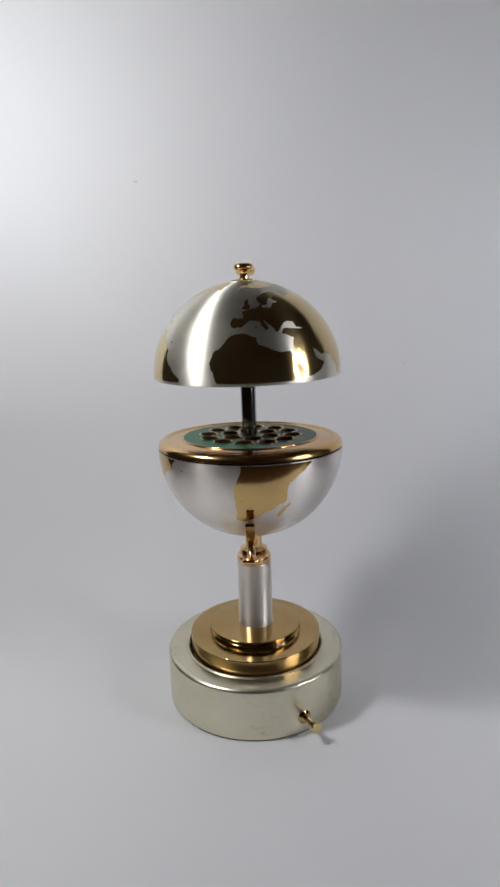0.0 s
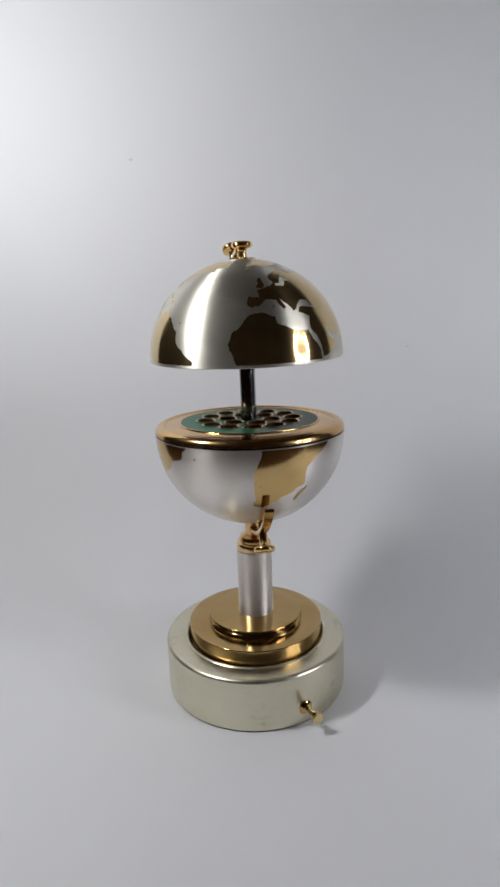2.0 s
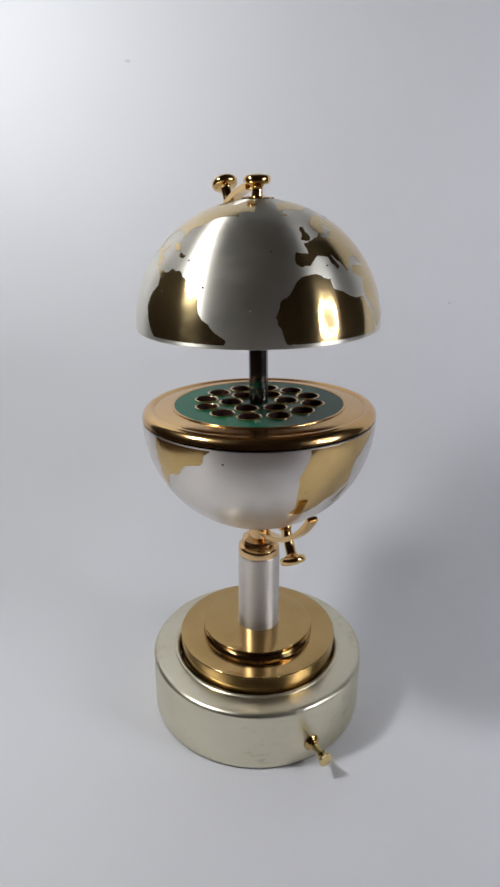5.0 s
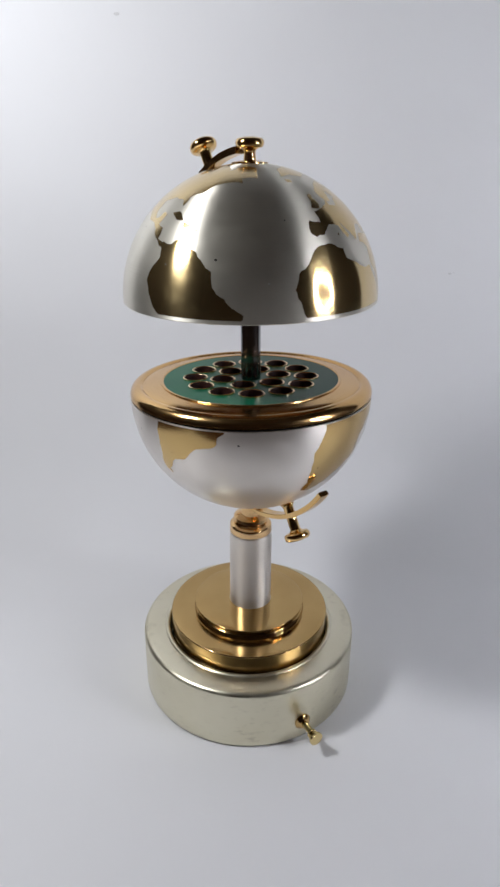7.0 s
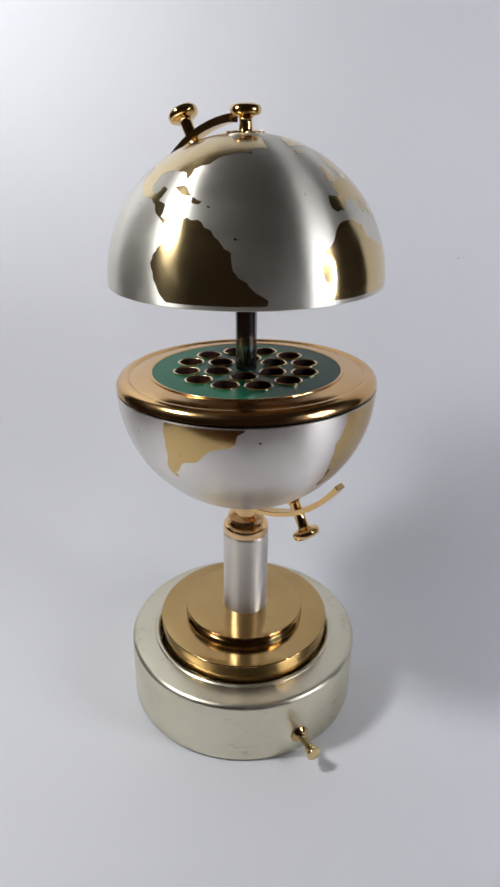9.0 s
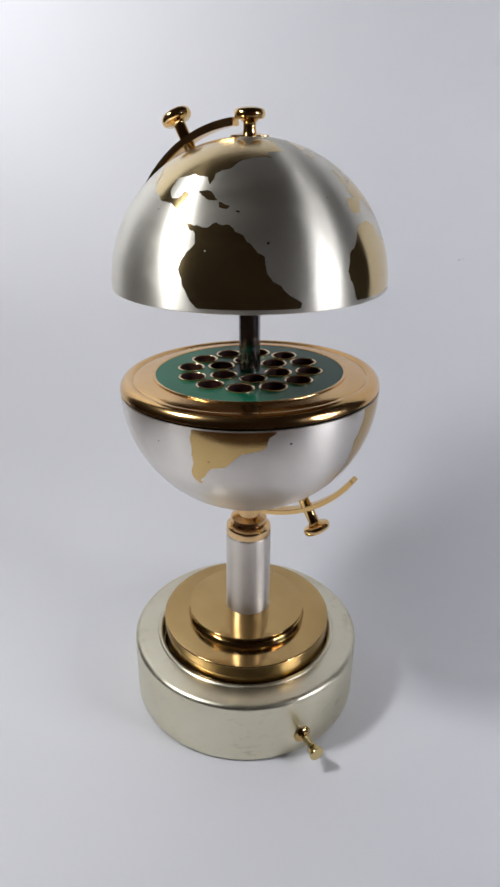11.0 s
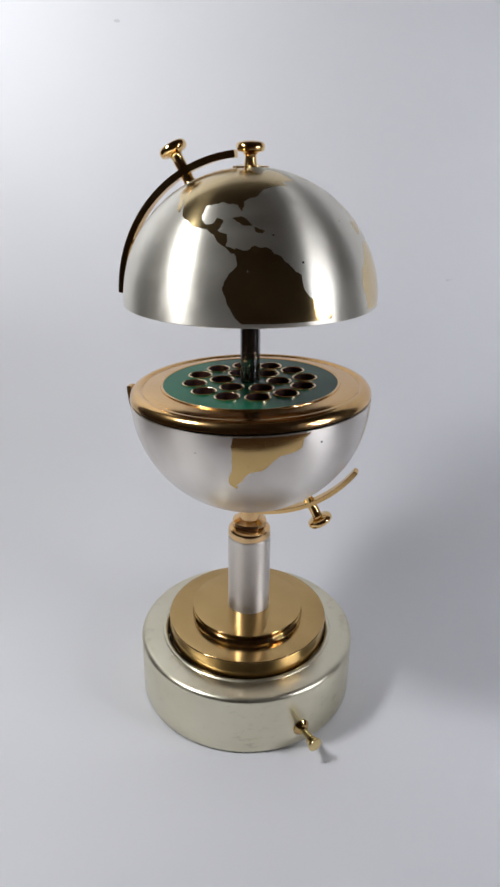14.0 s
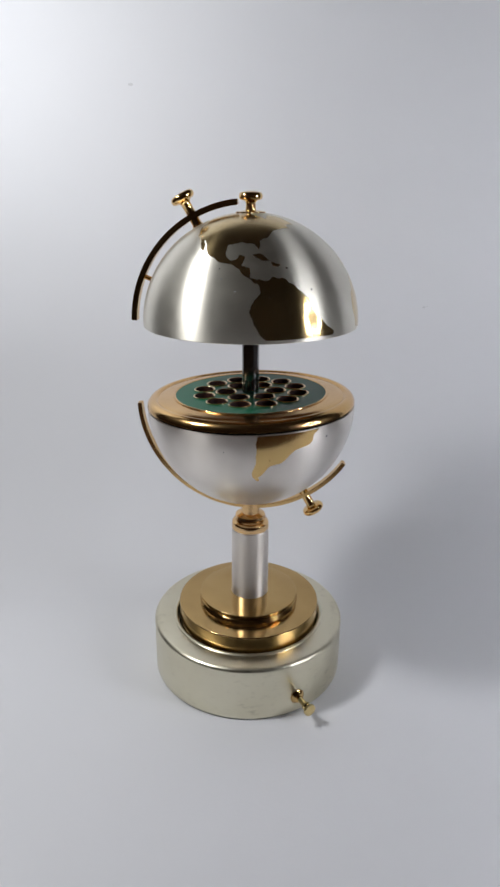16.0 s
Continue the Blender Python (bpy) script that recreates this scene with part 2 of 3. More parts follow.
def on_globe(lon, lat):
    lon, lat = np.radians(lon), np.radians(lat)
    return np.stack([np.cos(lat) * np.cos(lon), np.cos(lat) * np.sin(lon), np.sin(lat)], -1)


def land(name, coast, turn, radius, height, upper, parent, lift=0.00005, step=0.55, amount=0.12, depth=4):
    """A gilt continent laid on the dome or the bowl: coast in degrees of longitude and latitude, turn the map's pose on the globe."""
    dirs = on_globe(*np.array(coast, float).T)
    mid = dirs.mean(0)
    mid /= np.linalg.norm(mid)
    east = np.cross((0, 0, 1), mid)
    east /= np.linalg.norm(east)
    north = np.cross(mid, east)
    ang = np.degrees(np.arccos(np.clip(dirs @ mid, -1, 1)))
    side = np.stack([dirs @ east, dirs @ north], 1)
    side /= np.maximum(np.linalg.norm(side, axis=1, keepdims=True), 1e-9)
    poly = rough_coast(side * ang[:, None], amount, depth)
    lo, hi = poly.min(0) - 2 * step, poly.max(0) + 2 * step
    nx, ny = [int((h - l) / step) + 2 for l, h in zip(lo, hi)]
    gx, gy = np.meshgrid(lo[0] + step * np.arange(nx), lo[1] + step * np.arange(ny), indexing="ij")
    grid = np.stack([gx.ravel(), gy.ravel()], 1)
    inside = np.zeros(len(grid), bool)
    near = np.full(len(grid), 1e9)
    for a, b in zip(poly, np.roll(poly, -1, 0)):
        cross = (a[1] > grid[:, 1]) != (b[1] > grid[:, 1])
        if cross.any():
            inside ^= cross & (grid[:, 0] < (b[0] - a[0]) * (grid[:, 1] - a[1]) / (b[1] - a[1] + 1e-12) + a[0])
        ab = b - a
        u = np.clip((grid - a) @ ab / max(ab @ ab, 1e-12), 0, 1)
        near = np.minimum(near, np.linalg.norm(grid - a - u[:, None] * ab, axis=1))
    field = np.where(inside, near, -near)
    m3 = np.array(turn.to_3x3())

    def place(p):
        r = np.radians(np.hypot(*p))
        s = np.array(p) / max(np.hypot(*p), 1e-9)
        return m3 @ (np.cos(r) * mid + np.sin(r) * (s[0] * east + s[1] * north))

    rr = np.radians(np.linalg.norm(grid, axis=1))
    ss = grid / np.maximum(np.linalg.norm(grid, axis=1, keepdims=True), 1e-9)
    body = (np.cos(rr)[:, None] * mid + np.sin(rr)[:, None] * (ss[:, :1] * east + ss[:, 1:] * north)) @ m3.T
    level = np.degrees(np.arcsin(np.clip(body[:, 2], -1, 1)))
    field = np.minimum(field, level - 1.2 if upper else -level - 0.4)
    f = field.reshape(nx, ny)
    bm = bmesh.new()
    made = {}

    def vert(key, p):
        if key not in made:
            d = place(p)
            k = 1 + lift / radius
            made[key] = bm.verts.new((d[0] * radius * k, d[1] * radius * k, d[2] * height * k))
        return made[key]

    for i in range(nx - 1):
        for j in range(ny - 1):
            ring = [(i, j), (i + 1, j), (i + 1, j + 1), (i, j + 1)]
            vals = [f[c] for c in ring]
            if max(vals) <= 0:
                continue
            face = []
            for k in range(4):
                c, d, v, w = ring[k], ring[(k + 1) % 4], vals[k], vals[(k + 1) % 4]
                pc = (lo[0] + step * c[0], lo[1] + step * c[1])
                pd = (lo[0] + step * d[0], lo[1] + step * d[1])
                if v > 0:
                    face.append(vert(c, pc))
                if (v > 0) != (w > 0):
                    u = v / (v - w)
                    face.append(vert(tuple(sorted((c, d))), (pc[0] + u * (pd[0] - pc[0]), pc[1] + u * (pd[1] - pc[1]))))
            face = list(dict.fromkeys(face))
            if len(face) > 2:
                try:
                    bm.faces.new(face)
                except ValueError:
                    pass
    if not bm.faces:
        bm.free()
        return None
    ob = part(name, bm, GILT if upper else GILT_SHADED, parent, sharp=180)
    return ob


SOUTH_AMERICA = [(-79.5, 8), (-79, 10), (-76, 9.5), (-72, 12.5), (-62, 10.5), (-52, 5), (-50, 0), (-44, -2.5), (-35, -6), (-35, -9), (-39, -14), (-41, -22), (-48, -26), (-53, -33),
                 (-57, -38), (-62, -40), (-65, -45), (-69, -51), (-68, -55), (-74, -52), (-75, -46), (-73, -38), (-71, -30), (-70, -18), (-76, -14),
                 (-81, -6), (-80, -2), (-77, 4)]
NORTH_AMERICA = [(-166, 66), (-156, 71), (-128, 70), (-110, 68), (-95, 71), (-82, 68), (-94, 60), (-92, 57), (-82, 54), (-79, 52), (-77, 60), (-70, 61),
                 (-64, 59), (-56, 52), (-65, 49), (-61, 46), (-70, 43), (-74, 40), (-76, 35), (-81, 31), (-80, 25.5), (-83, 29), (-90, 29.5), (-97, 27),
                 (-97, 22), (-94, 18), (-90.5, 19), (-90, 21.5), (-87, 21), (-88, 16), (-83.5, 15), (-83, 10), (-78, 9), (-80, 7.5), (-86, 11), (-94, 16),
                 (-105, 20), (-109, 26), (-113, 31), (-109.5, 23), (-115, 30), (-120, 34.5), (-124, 41), (-124, 48), (-133, 56), (-150, 60), (-162, 57)]
AFRICA = [(-6, 35.5), (10, 37), (11, 33), (20, 31), (32, 31), (37, 22), (43, 12), (51, 11.5), (45, 2), (40, -5), (41, -11), (43.5, -15), (37, -22), (32, -28), (26, -34),
          (18.5, -34), (15, -26), (12, -16), (13, -6), (9, 1), (9, 4.5), (4, 6), (-8, 4.5), (-13, 8.5), (-17, 14.5), (-16, 21), (-10, 29)]
EUROPE = [(-9, 43.5), (-1.5, 43.5), (-4.5, 48.5), (2, 51), (8, 54), (10, 57.5), (12, 54), (20, 54.5), (23, 59), (29, 60), (22, 63), (25, 65.5), (18, 61),
          (17, 57), (13, 56), (7, 58), (5, 62), (15, 68), (25, 71), (40, 67), (46, 68), (46, 42), (40, 42), (38, 46), (33, 46), (28, 43), (26, 40), (23, 38),
          (19, 42), (13, 45.5), (18, 40), (16, 38), (11, 43.5), (4, 43.5), (-1, 38), (-6, 36.5), (-9, 38)]
ASIA = [(45.9, 68), (60, 69), (75, 72), (105, 77), (130, 71), (170, 69), (178, 65), (162, 58), (142, 55), (138, 46), (128, 38), (122, 39), (121, 30), (108, 20),
        (106, 10), (101, 13), (103, 2), (98, 9), (94, 17), (88, 22), (80, 14), (77, 8), (73, 18), (67, 25), (57, 26), (50, 30), (52, 24), (59, 22), (52, 16),
        (43, 13), (35, 28), (36, 36), (27, 37), (29, 41), (41, 41.2), (45.9, 41.8)]
GREENLAND = [(-73, 78), (-55, 82), (-30, 83), (-20, 76), (-25, 70), (-40, 65), (-44, 60), (-52, 65), (-54, 70)]
BRITAIN = [(-5.5, 50), (1, 51), (1.5, 53), (-2, 56), (-3, 58.5), (-6, 57), (-4.5, 54), (-5, 52)]
CUBA = [(-85, 22), (-80, 23.6), (-74, 20.4), (-78, 19.8), (-82, 21.6)]
HISPANIOLA = [(-74, 20), (-69, 19.2), (-70, 17.9), (-73, 18)]
PUERTO_RICO = [(-67.5, 18.7), (-64.8, 18.5), (-65.5, 17.6)]
ITALY_ISLES = [(8, 39), (9.6, 41), (9.5, 39.2)]
ICELAND = [(-23, 65.5), (-16, 66.3), (-15, 64.5), (-20, 63.5)]
MADAGASCAR = [(43.2, -22.5), (46.5, -17.5), (47.4, -19.5), (44.9, -30), (43.4, -29)]

WEST_UP = pose(0, 0, 0, -21.4, 3.8, -95.2)
EAST_UP = pose(0, 0, 0, -11.0, 4.7, -98.0)
WEST_LOW = pose(0, 0, 0, -18.1, 1.7, -97.2)
EAST_LOW = pose(0, 0, 0, -18.9, -7.1, -101.4)


# ---- globe dispenser ----
def mushroom(stem, cap=0.0063, flange=0.0):
    """A gold knob: a round cap on a stem that rises from z = 0."""
    r = 0.0026
    prof = [(0, 0)]
    if flange:
        prof += [(flange, 0), (flange + 0.0003, 0.0005), (flange - 0.0006, 0.0012), (r + 0.0008, 0.0018)]
    prof += [(r + 0.0004, 0.0020 if flange else 0.0), (r, 0.003), (r, stem - 0.0012), (r + 0.0008, stem - 0.0002), (cap - 0.0012, stem + 0.0002)]
    prof += [(cap - 0.0012 + 0.0016 * math.sin(a), stem + 0.0022 - 0.0020 * math.cos(a)) for a in [math.pi * i / 8 for i in range(1, 8)]]
    prof += [(cap - 0.0016, stem + 0.0043), (cap * 0.4, stem + 0.0047), (0, stem + 0.0048)]
    return lathe(prof, 40)


def arc_band(start, end, drop=0.0, radius=R_ARC, thick=0.0032, wide=0.0054, n=56):
    """A bent flat bar about x in the y-z plane; angles in degrees from straight up towards +y."""
    bm = bmesh.new()
    rows = []
    for i in range(n + 1):
        a = radians(start + (end - start) * i / n)
        s, c = math.sin(a), math.cos(a)
        rows.append([bm.verts.new((x, r * s, r * c - drop)) for x, r in ((-wide / 2, radius - thick / 2), (wide / 2, radius - thick / 2),
                                                                 (wide / 2, radius + thick / 2), (-wide / 2, radius + thick / 2))])
    for a, b in zip(rows, rows[1:]):
        for k in range(4):
            bm.faces.new((a[k], a[(k + 1) % 4], b[(k + 1) % 4], b[k]))
    bm.faces.new(rows[0])
    bm.faces.new(rows[-1][::-1])
    bmesh.ops.recalc_face_normals(bm, faces=bm.faces)
    bmesh.ops.bevel(bm, geom=[e for e in bm.edges if e.calc_face_angle(0) > radians(60)], offset=0.0003, segments=2, affect="EDGES")
    return bm


def petals(radius, n=10):
    """A scalloped washer under the finial."""
    bm = bmesh.new()
    top, low = [], []
    for i in range(n * 8):
        a = 2 * math.pi * i / (n * 8)
        r = radius * (0.86 + 0.14 * abs(math.cos(n * a / 2)))
        top.append(bm.verts.new((r * math.cos(a), r * math.sin(a), 0.0001)))
        low.append(bm.verts.new((r * math.cos(a), r * math.sin(a), -0.0016)))
    mid = bm.verts.new((0, 0, 0.0014))
    for i in range(n * 8):
        j = (i + 1) % (n * 8)
        bm.faces.new((top[i], top[j], mid))
        bm.faces.new((low[i], low[j], top[j], top[i]))
    return bm


def dispenser():
    root = tagged(new("globe_dispenser"), "silver and gold opened globe cigarette dispenser on a round base", "dispenser")

    # the standing base
    prof = [(0.040, 0.0007), (R_BASE - 0.0010, 0.0007)] + bend(R_BASE - 0.0010, 0.0007, R_BASE, 0.0017, 0, 3) + [(R_BASE, 0.012), (R_BASE, 0.024)]
    prof += bend(R_BASE, Z_BASE - 0.0026, R_BASE - 0.0030, Z_BASE - 0.0002, 1, 7)
    prof += [(0.0550, Z_BASE), (0.0520, Z_BASE + 0.0001), (0.0492, Z_BASE + 0.0001), (0.0489, Z_BASE + 0.0004), (0.0484, Z_BASE + 0.0007), (0.0477, Z_BASE + 0.0008), (0.0470, Z_BASE + 0.0005), (0.0465, Z_BASE - 0.0001), (0.0463, Z_BASE - 0.0008)]
    prof += [(0.0463, 0.026), (0.040, 0.026), (0.040, 0.0007)]
    drum = part("base_drum", moved(lathe(prof, 128), Matrix.Translation((-0.0003, 0, 0))), DRUM, root, "satin champagne silver drum with rounded shoulder")
    part("inner_floor", lathe([(0, 0.0262), (0.0462, 0.0262), (0.0462, 0.0268), (0, 0.0268)], 64), GAP, drum, "dark gap below the turntable")

    # added disc that paints the dark contact line where drum meets paper
    part("contact_foot", moved(lathe([(0, 0), (R_BASE - 0.0010, 0), (R_BASE - 0.0010, 0.0008), (0, 0.0008)], 64), Matrix.Translation((-0.0003, 0, 0))), GAP, root, "near-black disc for the contact shade under the drum")

    # push knob on the drum's side
    az = math.atan2(-0.0522, 0.0295)
    knob_pose = Matrix.Translation((R_BASE * math.cos(az) - 0.0003, R_BASE * math.sin(az), 0.0118)) @ Matrix.Rotation(az, 4, "Z") @ Matrix.Rotation(math.pi / 2, 4, "Y")
    push = part("push_knob", moved(lathe([(0, -0.002), (0.0017, -0.002), (0.0017, 0.0081), (0.0026, 0.0091), (0.0026, 0.0099), (0.0021, 0.0102), (0.0036, 0.0126),
                                          (0.0038, 0.0132), (0.0036, 0.0140), (0.0020, 0.0144), (0, 0.0144)], 32), knob_pose), KNOB, root, "small pale brass push knob")
    part("collar", moved(lathe([(0, -0.001), (0.0045, -0.001), (0.0046, 0.0006), (0.0036, 0.0014), (0.0030, 0.0024), (0.0022, 0.0026), (0, 0.0026)], 32), knob_pose),
         BRASS, push, "darker brass collar")

    # stepped brass turntable
    prof = [(0, 0.028), (0.0440, 0.028), (0.0450, 0.0285), (0.0450, 0.0352), (0.0444, 0.0355), (0.0444, 0.0361), (0.0453, 0.0364), (0.0453, 0.0462)]
    prof += bend(0.0453, 0.0462, 0.0447, 0.0468, 1, 4) + [(0.040, 0.0469), (0.0319, 0.0468), (0.0316, 0.0472), (0.0314, 0.0488), (0.0309, 0.0493), (0.0304, 0.0495), (0.0304, 0.0500),
             (0.0312, 0.0502)]
    prof += bend(0.0314, 0.0518, 0.0309, 0.0523, 1, 3) + [(0.022, 0.0524), (0, 0.0524)]
    table = part("turntable", lathe(prof, 128), BRASS, root, "stepped turned brass disc")

    # column
    column = part("column", lathe([(0, 0.0519), (0.0121, 0.0519), (0.0121, 0.0525), (0.0118, 0.0529), (0.0118, 0.0975)] + bend(0.0118, 0.0975, 0.0110, 0.0985, 1, 4)
                                  + [(0, 0.0986)], 64), SILVER_TUBE, root, "brushed silver tube column")
    prof = [(0, 0.0986), (0.0117, 0.0986)] + bend(0.0117, 0.0986, 0.0112, 0.1028, 1, 4) + [(0.0098, 0.1034), (0.0092, 0.1036), (0.0092, 0.1052), (0.0096, 0.1058), (0.0092, 0.1075),
             (0.0072, 0.1085), (0.0058, 0.1090), (0.0056, 0.1120), (0.0056, 0.1265), (0, 0.1265)]
    neck = part("neck", lathe(prof, 56), ROSE, root, "stepped rose gold neck")

    # bowl
    n = 40
    prof = [(R_BOWL * math.cos(a), -H_BOWL * math.sin(a)) for a in [math.pi / 2 * i / n for i in range(n + 1)]]
    prof[-1] = (0, -H_BOWL)
    inner = [((R_BOWL - 0.0012) * math.cos(a), -(H_BOWL - 0.0012) * math.sin(a)) for a in [math.pi / 2 * i / n for i in range(n, -1, -1)]]
    inner[0] = (0, -(H_BOWL - 0.0012))
    bowl = part("bowl", lathe(prof + inner + [prof[0]], 128), SILVER_BOWL, root, "satin silver half globe with gilt continents")
    part("seam", lathe([(R_BOWL - 0.003, 0.0001), (R_BOWL - 0.0007, 0.0001), (R_BOWL - 0.0007, 0.0012), (R_BOWL - 0.003, 0.0012)], 96), GAP, bowl, "dark seam under the lid")
    prof = [(0.030, -0.001), (R_BOWL - 0.0018, 0.0008), (R_BOWL - 0.0005, 0.0008)] + bend(R_BOWL + 0.0001, 0.0013, 0.0560, 0.0060, 1, 12)
    prof += [(0.0554, 0.0060), (0.0550, 0.0058), (0.0546, 0.0054), (0.0542, 0.0052), (0.0538, 0.0054), (0.0532, 0.0056), (0.0500, 0.0058), (0.0452, 0.0062)]
    prof += bend(0.0451, 0.0066, 0.0446, 0.0069, 1, 3) + [(0.0441, 0.0068), (0.0438, 0.0066), (0.0438, 0.004), (0.030, 0.004)]
    lid = part("lid", lathe(prof, 128), LID, bowl, "polished rose gold ring plate")
    tubes = [(0.0145, 60 * i + 38.0) for i in range(6)] + [(0.0280, 30 * i + 23.4) for i in range(12)]
    centres = [(r * math.cos(radians(d)), r * math.sin(radians(d))) for r, d in tubes]

    # green disc, pierced for the tubes
    bm = bmesh.new()
    top = 0.0065
    rings = []
    for cx, cy, r, k in [(0, 0, 0.0438, 96)] + [(x, y, 0.0059, 24) for x, y in centres]:
        vs = [bm.verts.new((cx + r * math.cos(2 * math.pi * i / k), cy + r * math.sin(2 * math.pi * i / k), top)) for i in range(k)]
        rings.append(vs)
        for i in range(k):
            bm.edges.new((vs[i], vs[(i + 1) % k]))
    bmesh.ops.triangle_fill(bm, use_beauty=True, use_dissolve=False, edges=bm.edges[:])
    for vs in rings:
        low = [bm.verts.new((v.co.x, v.co.y, top - 0.003)) for v in vs]
        for i in range(len(vs)):
            j = (i + 1) % len(vs)
            bm.faces.new((vs[i], vs[j], low[j], low[i]))
    part("enamel_disc", bm, GREEN, bowl, "dark green enamelled disc pierced by gold ringed holes")
    first = part("tube", lathe([(0.0055, -0.030), (0.0055, 0.0078), (0.0057, 0.0081), (0.0060, 0.0082), (0.0063, 0.0080), (0.0063, 0.0066), (0.0058, 0.0064), (0.0058, -0.030)], 28), PALE_GOLD, bowl, "thin gold tube rim")
    # dark red sleeve that covers the gold inner wall up to the rim
    lining = part("tube_lining", lathe([(0, -0.0300), (0.00532, -0.0300), (0.00532, 0.0080)], 24), TUBE_IN, bowl, "dark red lining inside the tube")
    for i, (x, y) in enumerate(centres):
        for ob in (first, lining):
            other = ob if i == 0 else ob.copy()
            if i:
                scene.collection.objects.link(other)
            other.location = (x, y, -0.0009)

    part("meridian_arc", arc_band(90.3, 236.0, -0.0002, thick=0.0025), GOLD_SATIN, bowl, "bent gold meridian bar")
    m = Matrix.Rotation(math.pi - math.radians(28.8), 4, "X") @ Matrix.Translation((0, 0, R_BOWL - 0.0008))
    part("pivot_knob", moved(mushroom(0.0158, flange=0.0040), m), GOLD, bowl, "gold pivot knob")
    land("land", [(x - 0.07 * (y + 55) + (2 if x < -72 and y < -36 else 0), -12 + 0.75 * (y + 12)) for x, y in SOUTH_AMERICA], WEST_LOW, R_BOWL, H_BOWL, False, bowl)
    land("land", [(x - (3 if x < 16 and y > -20 else 0), y if y > -5 else -5 + 1.2 * (y + 5)) for x, y in AFRICA], EAST_LOW, R_BOWL, H_BOWL, False, bowl)
    land("land", MADAGASCAR, EAST_LOW, R_BOWL, H_BOWL, False, bowl, step=0.5)

    # dome
    prof = [(R_DOME * math.cos(a), H_DOME * math.sin(a)) for a in [math.pi / 2 * i / n for i in range(n + 1)]]
    prof[-1] = (0, H_DOME)
    inner = [((R_DOME - 0.0012) * math.cos(a), (H_DOME - 0.0012) * math.sin(a)) for a in [math.pi / 2 * i / n for i in range(n, -1, -1)]]
    inner[0] = (0, H_DOME - 0.0012)
    band = [(R_DOME - 0.0012, -0.0006), (R_DOME - 0.0003, -0.0006), (R_DOME, -0.0003), (R_DOME, 0.0003)]
    dome = part("dome", lathe(band + prof[1:] + inner + [band[0]], 160), SILVER, root, "brushed silver half globe with polished gilt continents")
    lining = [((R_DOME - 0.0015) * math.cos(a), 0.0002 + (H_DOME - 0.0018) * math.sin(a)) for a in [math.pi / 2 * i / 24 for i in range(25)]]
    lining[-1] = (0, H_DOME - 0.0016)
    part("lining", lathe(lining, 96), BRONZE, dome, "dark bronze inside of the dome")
    part("rod", lathe([(0, -0.045), (0.0049, -0.045), (0.0049, H_DOME - 0.002), (0, H_DOME - 0.002)], 40), STEEL, dome, "dark polished steel rod")
    part("washer", moved(petals(0.0081), Matrix.Translation((0, 0, H_DOME))), GOLD, dome, "scalloped gold washer")
    part("finial", moved(mushroom(0.0057, 0.0060), Matrix.Translation((0, 0, H_DOME))), GOLD, dome, "gold mushroom finial")
    part("meridian_arc", arc_band(5.8, 87.8, 0.0028), GOLD_SATIN, dome, "bent gold meridian bar")
    m = Matrix.Rotation(math.radians(-29.3), 4, "X") @ Matrix.Translation((0, 0, R_DOME - 0.0028))
    part("pivot_knob", moved(mushroom(0.0158, flange=0.0040), m), GOLD, dome, "gold pivot knob")
    pin = lathe([(0, 0), (0.0022, 0), (0.0016, 0.0018), (0.0013, 0.0024), (0.0013, 0.0075), (0, 0.0075)], 20)
    part("arc_pin", moved(pin, Matrix.Rotation(math.radians(-68), 4, "X") @ Matrix.Translation((0, 0, R_DOME - 0.0015))), GOLD, dome, "tiny gold pin behind the bar")
    up = [(SOUTH_AMERICA, WEST_UP, 0.5), (NORTH_AMERICA, WEST_UP, 0.5), (GREENLAND, WEST_UP, 0.8), (CUBA, WEST_UP, 0.4), (HISPANIOLA, WEST_UP, 0.4),
          (PUERTO_RICO, WEST_UP, 0.3), ([(x + (2 if x < -10 else 0), y - (3.2 if y > 25 and x < 33 else 0)) for x, y in AFRICA], EAST_UP, 0.5), (EUROPE, EAST_UP, 0.45), (ASIA, EAST_UP, 1.0), (BRITAIN, EAST_UP, 0.4), (ITALY_ISLES, EAST_UP, 0.3), (ICELAND, EAST_UP, 0.4)]
    for coast, turn, step in up:
        land("land", coast, turn, R_DOME, H_DOME, True, dome, step=step)
    # small dark pits in the plating
    def pit(lon, lat, size, radius, height, parent, name="pit", mat=GAP, words="tiny dark pit in the plating"):
        lo, la = radians(lon), radians(lat)
        d = Vector((math.cos(la) * math.cos(lo), math.cos(la) * math.sin(lo), math.sin(la)))
        bm = bmesh.new()
        bmesh.ops.create_uvsphere(bm, u_segments=10, v_segments=6, radius=size)
        bmesh.ops.transform(bm, matrix=Matrix.Translation((d.x * radius, d.y * radius, d.z * height)) @ d.to_track_quat("Z", "Y").to_matrix().to_4x4()
                            @ Matrix.Diagonal((1, 0.8, 0.35, 1)), verts=bm.verts)
        part(name, bm, mat, parent, words)

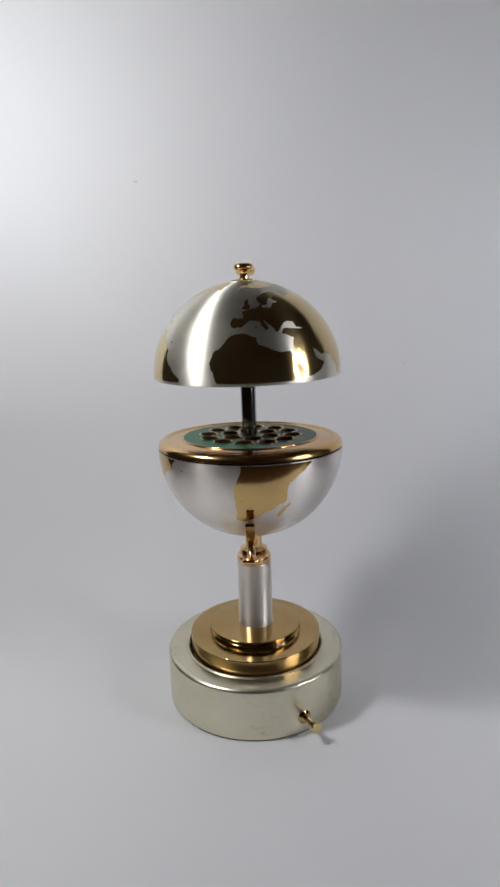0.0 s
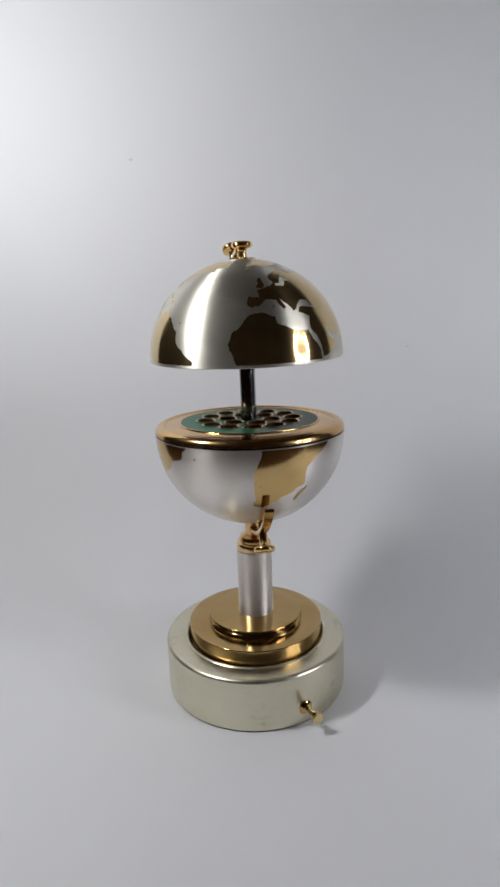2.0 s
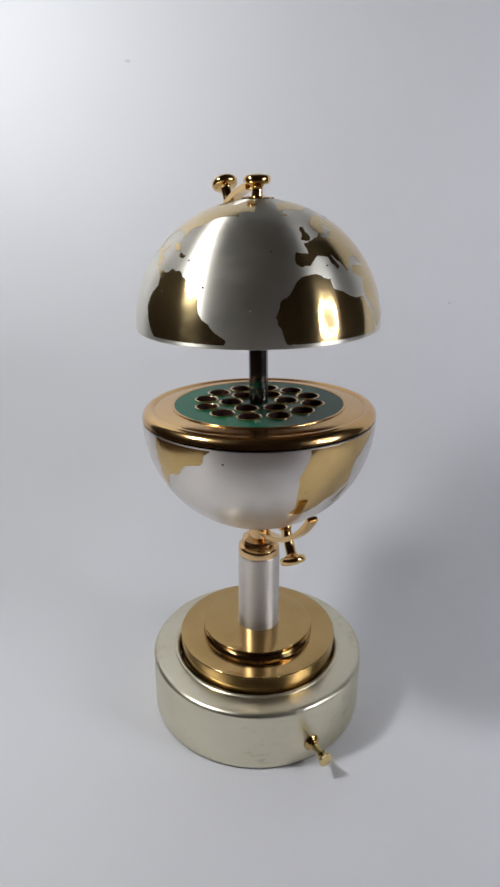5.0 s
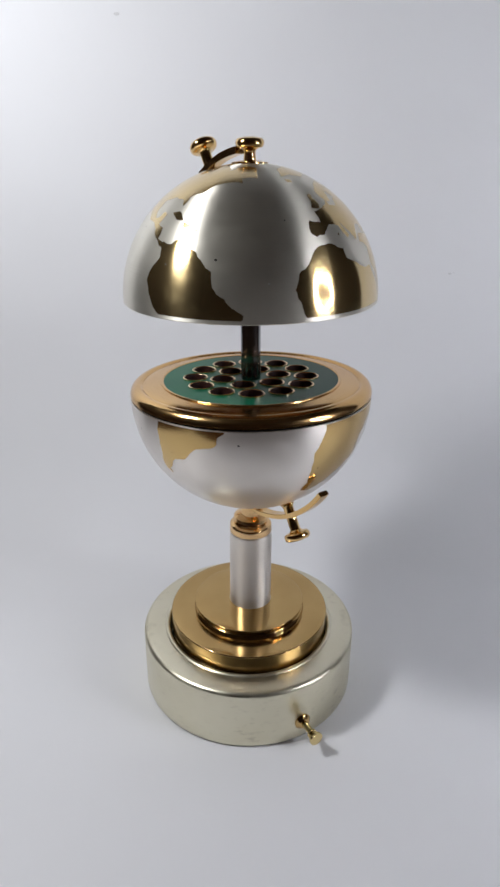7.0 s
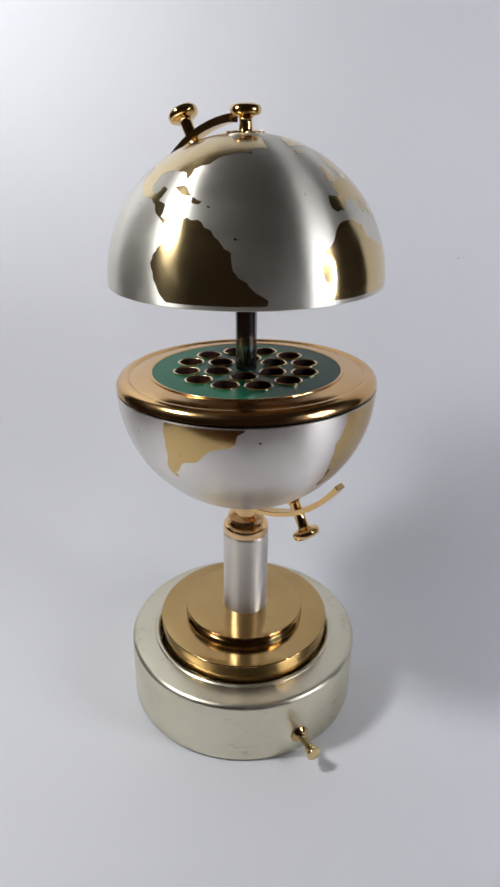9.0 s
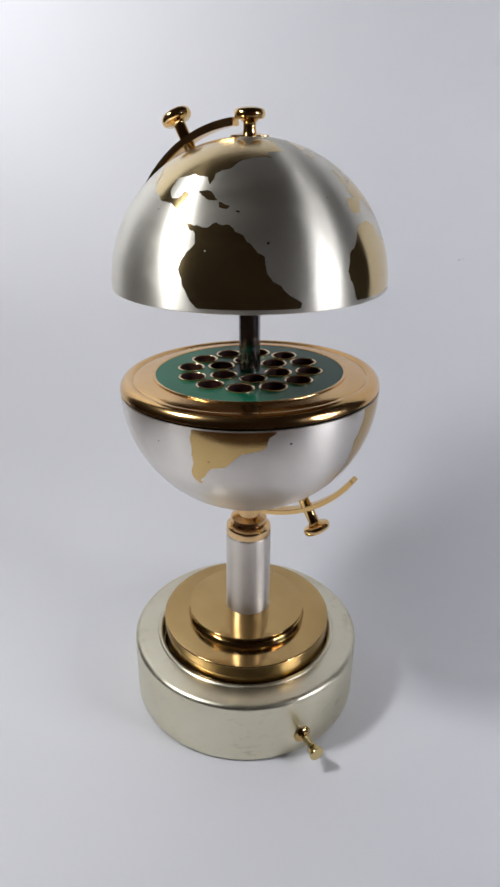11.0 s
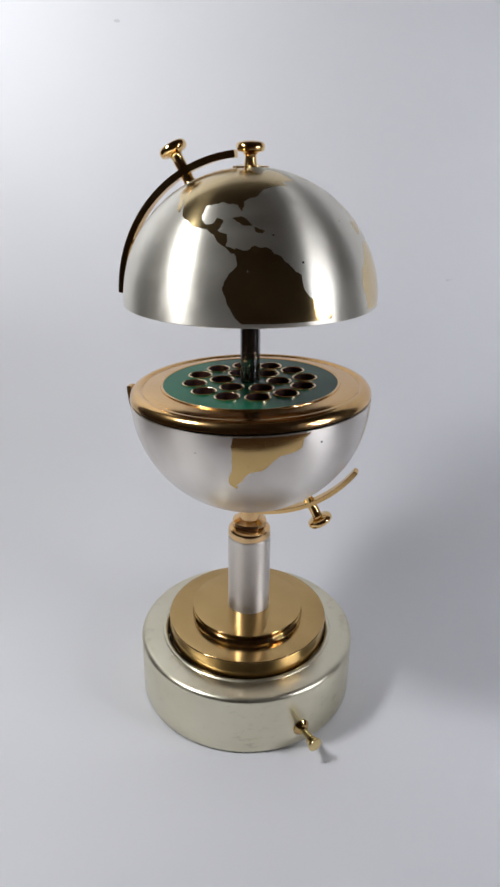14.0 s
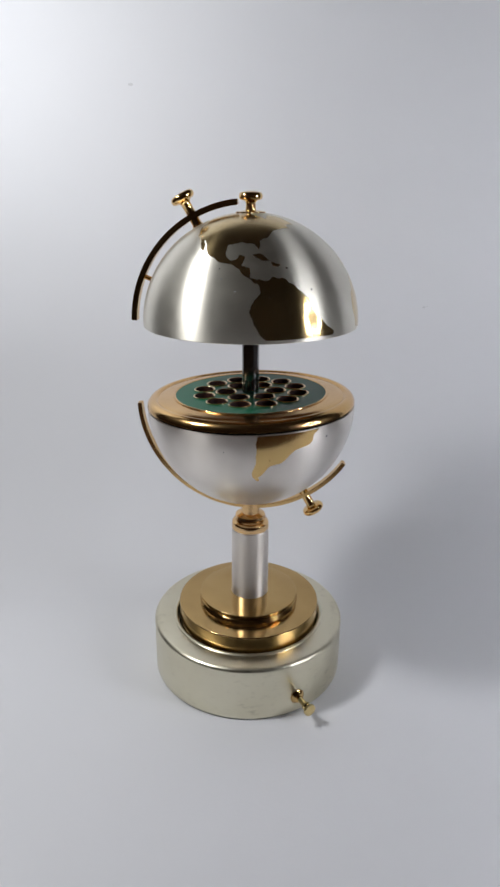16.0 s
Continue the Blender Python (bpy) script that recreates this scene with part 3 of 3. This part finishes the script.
    for lon, lat, size in ((-141.6, 24, 0.00055), (-170, 18, 0.0003), (168, 35, 0.0003), (-110, 40, 0.0003), (-60, 12, 0.0003)):
        pit(lon, lat, size, R_DOME, H_DOME, dome)
    for lon, lat, size in ((-132.6, -6, 0.00055), (-165, -14, 0.00035), (-95, -22, 0.0004), (172, -9, 0.0003)):
        pit(lon, lat, size, R_BOWL, H_BOWL, bowl)
    for lon, lat, size in ((170, 30, 0.00035), (178, 24, 0.0003), (-178, 38, 0.00025), (-165, 21, 0.0003), (140, 27, 0.0003), (-120, 15, 0.0003), (-100, 28, 0.00025), (-80, 45, 0.0003), (120, 20, 0.0003)):
        pit(lon, lat, size, R_DOME, H_DOME, dome, "dust_speck", MARK, "tiny pale speck of dust")
    return column, neck, table, bowl, dome


column, neck, turntable, bowl, dome = dispenser()


# ---- small marks on the paper ----
def paper_marks():
    for x, z, w in ((0.1490, 0.2080, 0.0026), (0.1520, 0.2086, 0.0016), (-0.0955, 0.3765, 0.0042)):
        bm = bmesh.new()
        bmesh.ops.create_circle(bm, cap_ends=True, radius=w / 2, segments=10, matrix=Matrix.Translation((x, sheet_y(z) - 0.0005, z)) @ Matrix.Rotation(math.pi / 2, 4, "X") @ Matrix.Diagonal((1, 0.5, 1, 1)))
        tagged(part("paper_mark", bm, MARK, smooth=False), "tiny grey smudge on the white paper", "mark")


paper_marks()


# ---- turning ----
def turn_at(t):
    """Degrees turned by the running-down spring."""
    u = t / 16
    return -1.6 + 5.372 * t - 10.32 * u * (u - 1)


def motions():
    times = [0.5 * i for i in range(33)]
    for ob, x in ((column, 0.0007), (neck, 0.0006), (turntable, 0.0)):
        walk(ob, [(t, pose(x, 0, 0, 0, 0, turn_at(t))) for t in times])
    lean = pose(0, 0, 0, 0, 0, 7.2)
    walk(bowl, [(t, pose(0.0002, 0, Z_BOWL, 0, 0, turn_at(t)) @ lean @ pose(0, 0, 0, -1.75, 0.36) @ lean.inverted()) for t in times])
    walk(dome, [(t, pose(-0.0004, 0, Z_DOME, 0, 0, turn_at(t)) @ lean @ pose(0, 0, 0, -0.53, -0.43) @ lean.inverted()) for t in times])


motions()
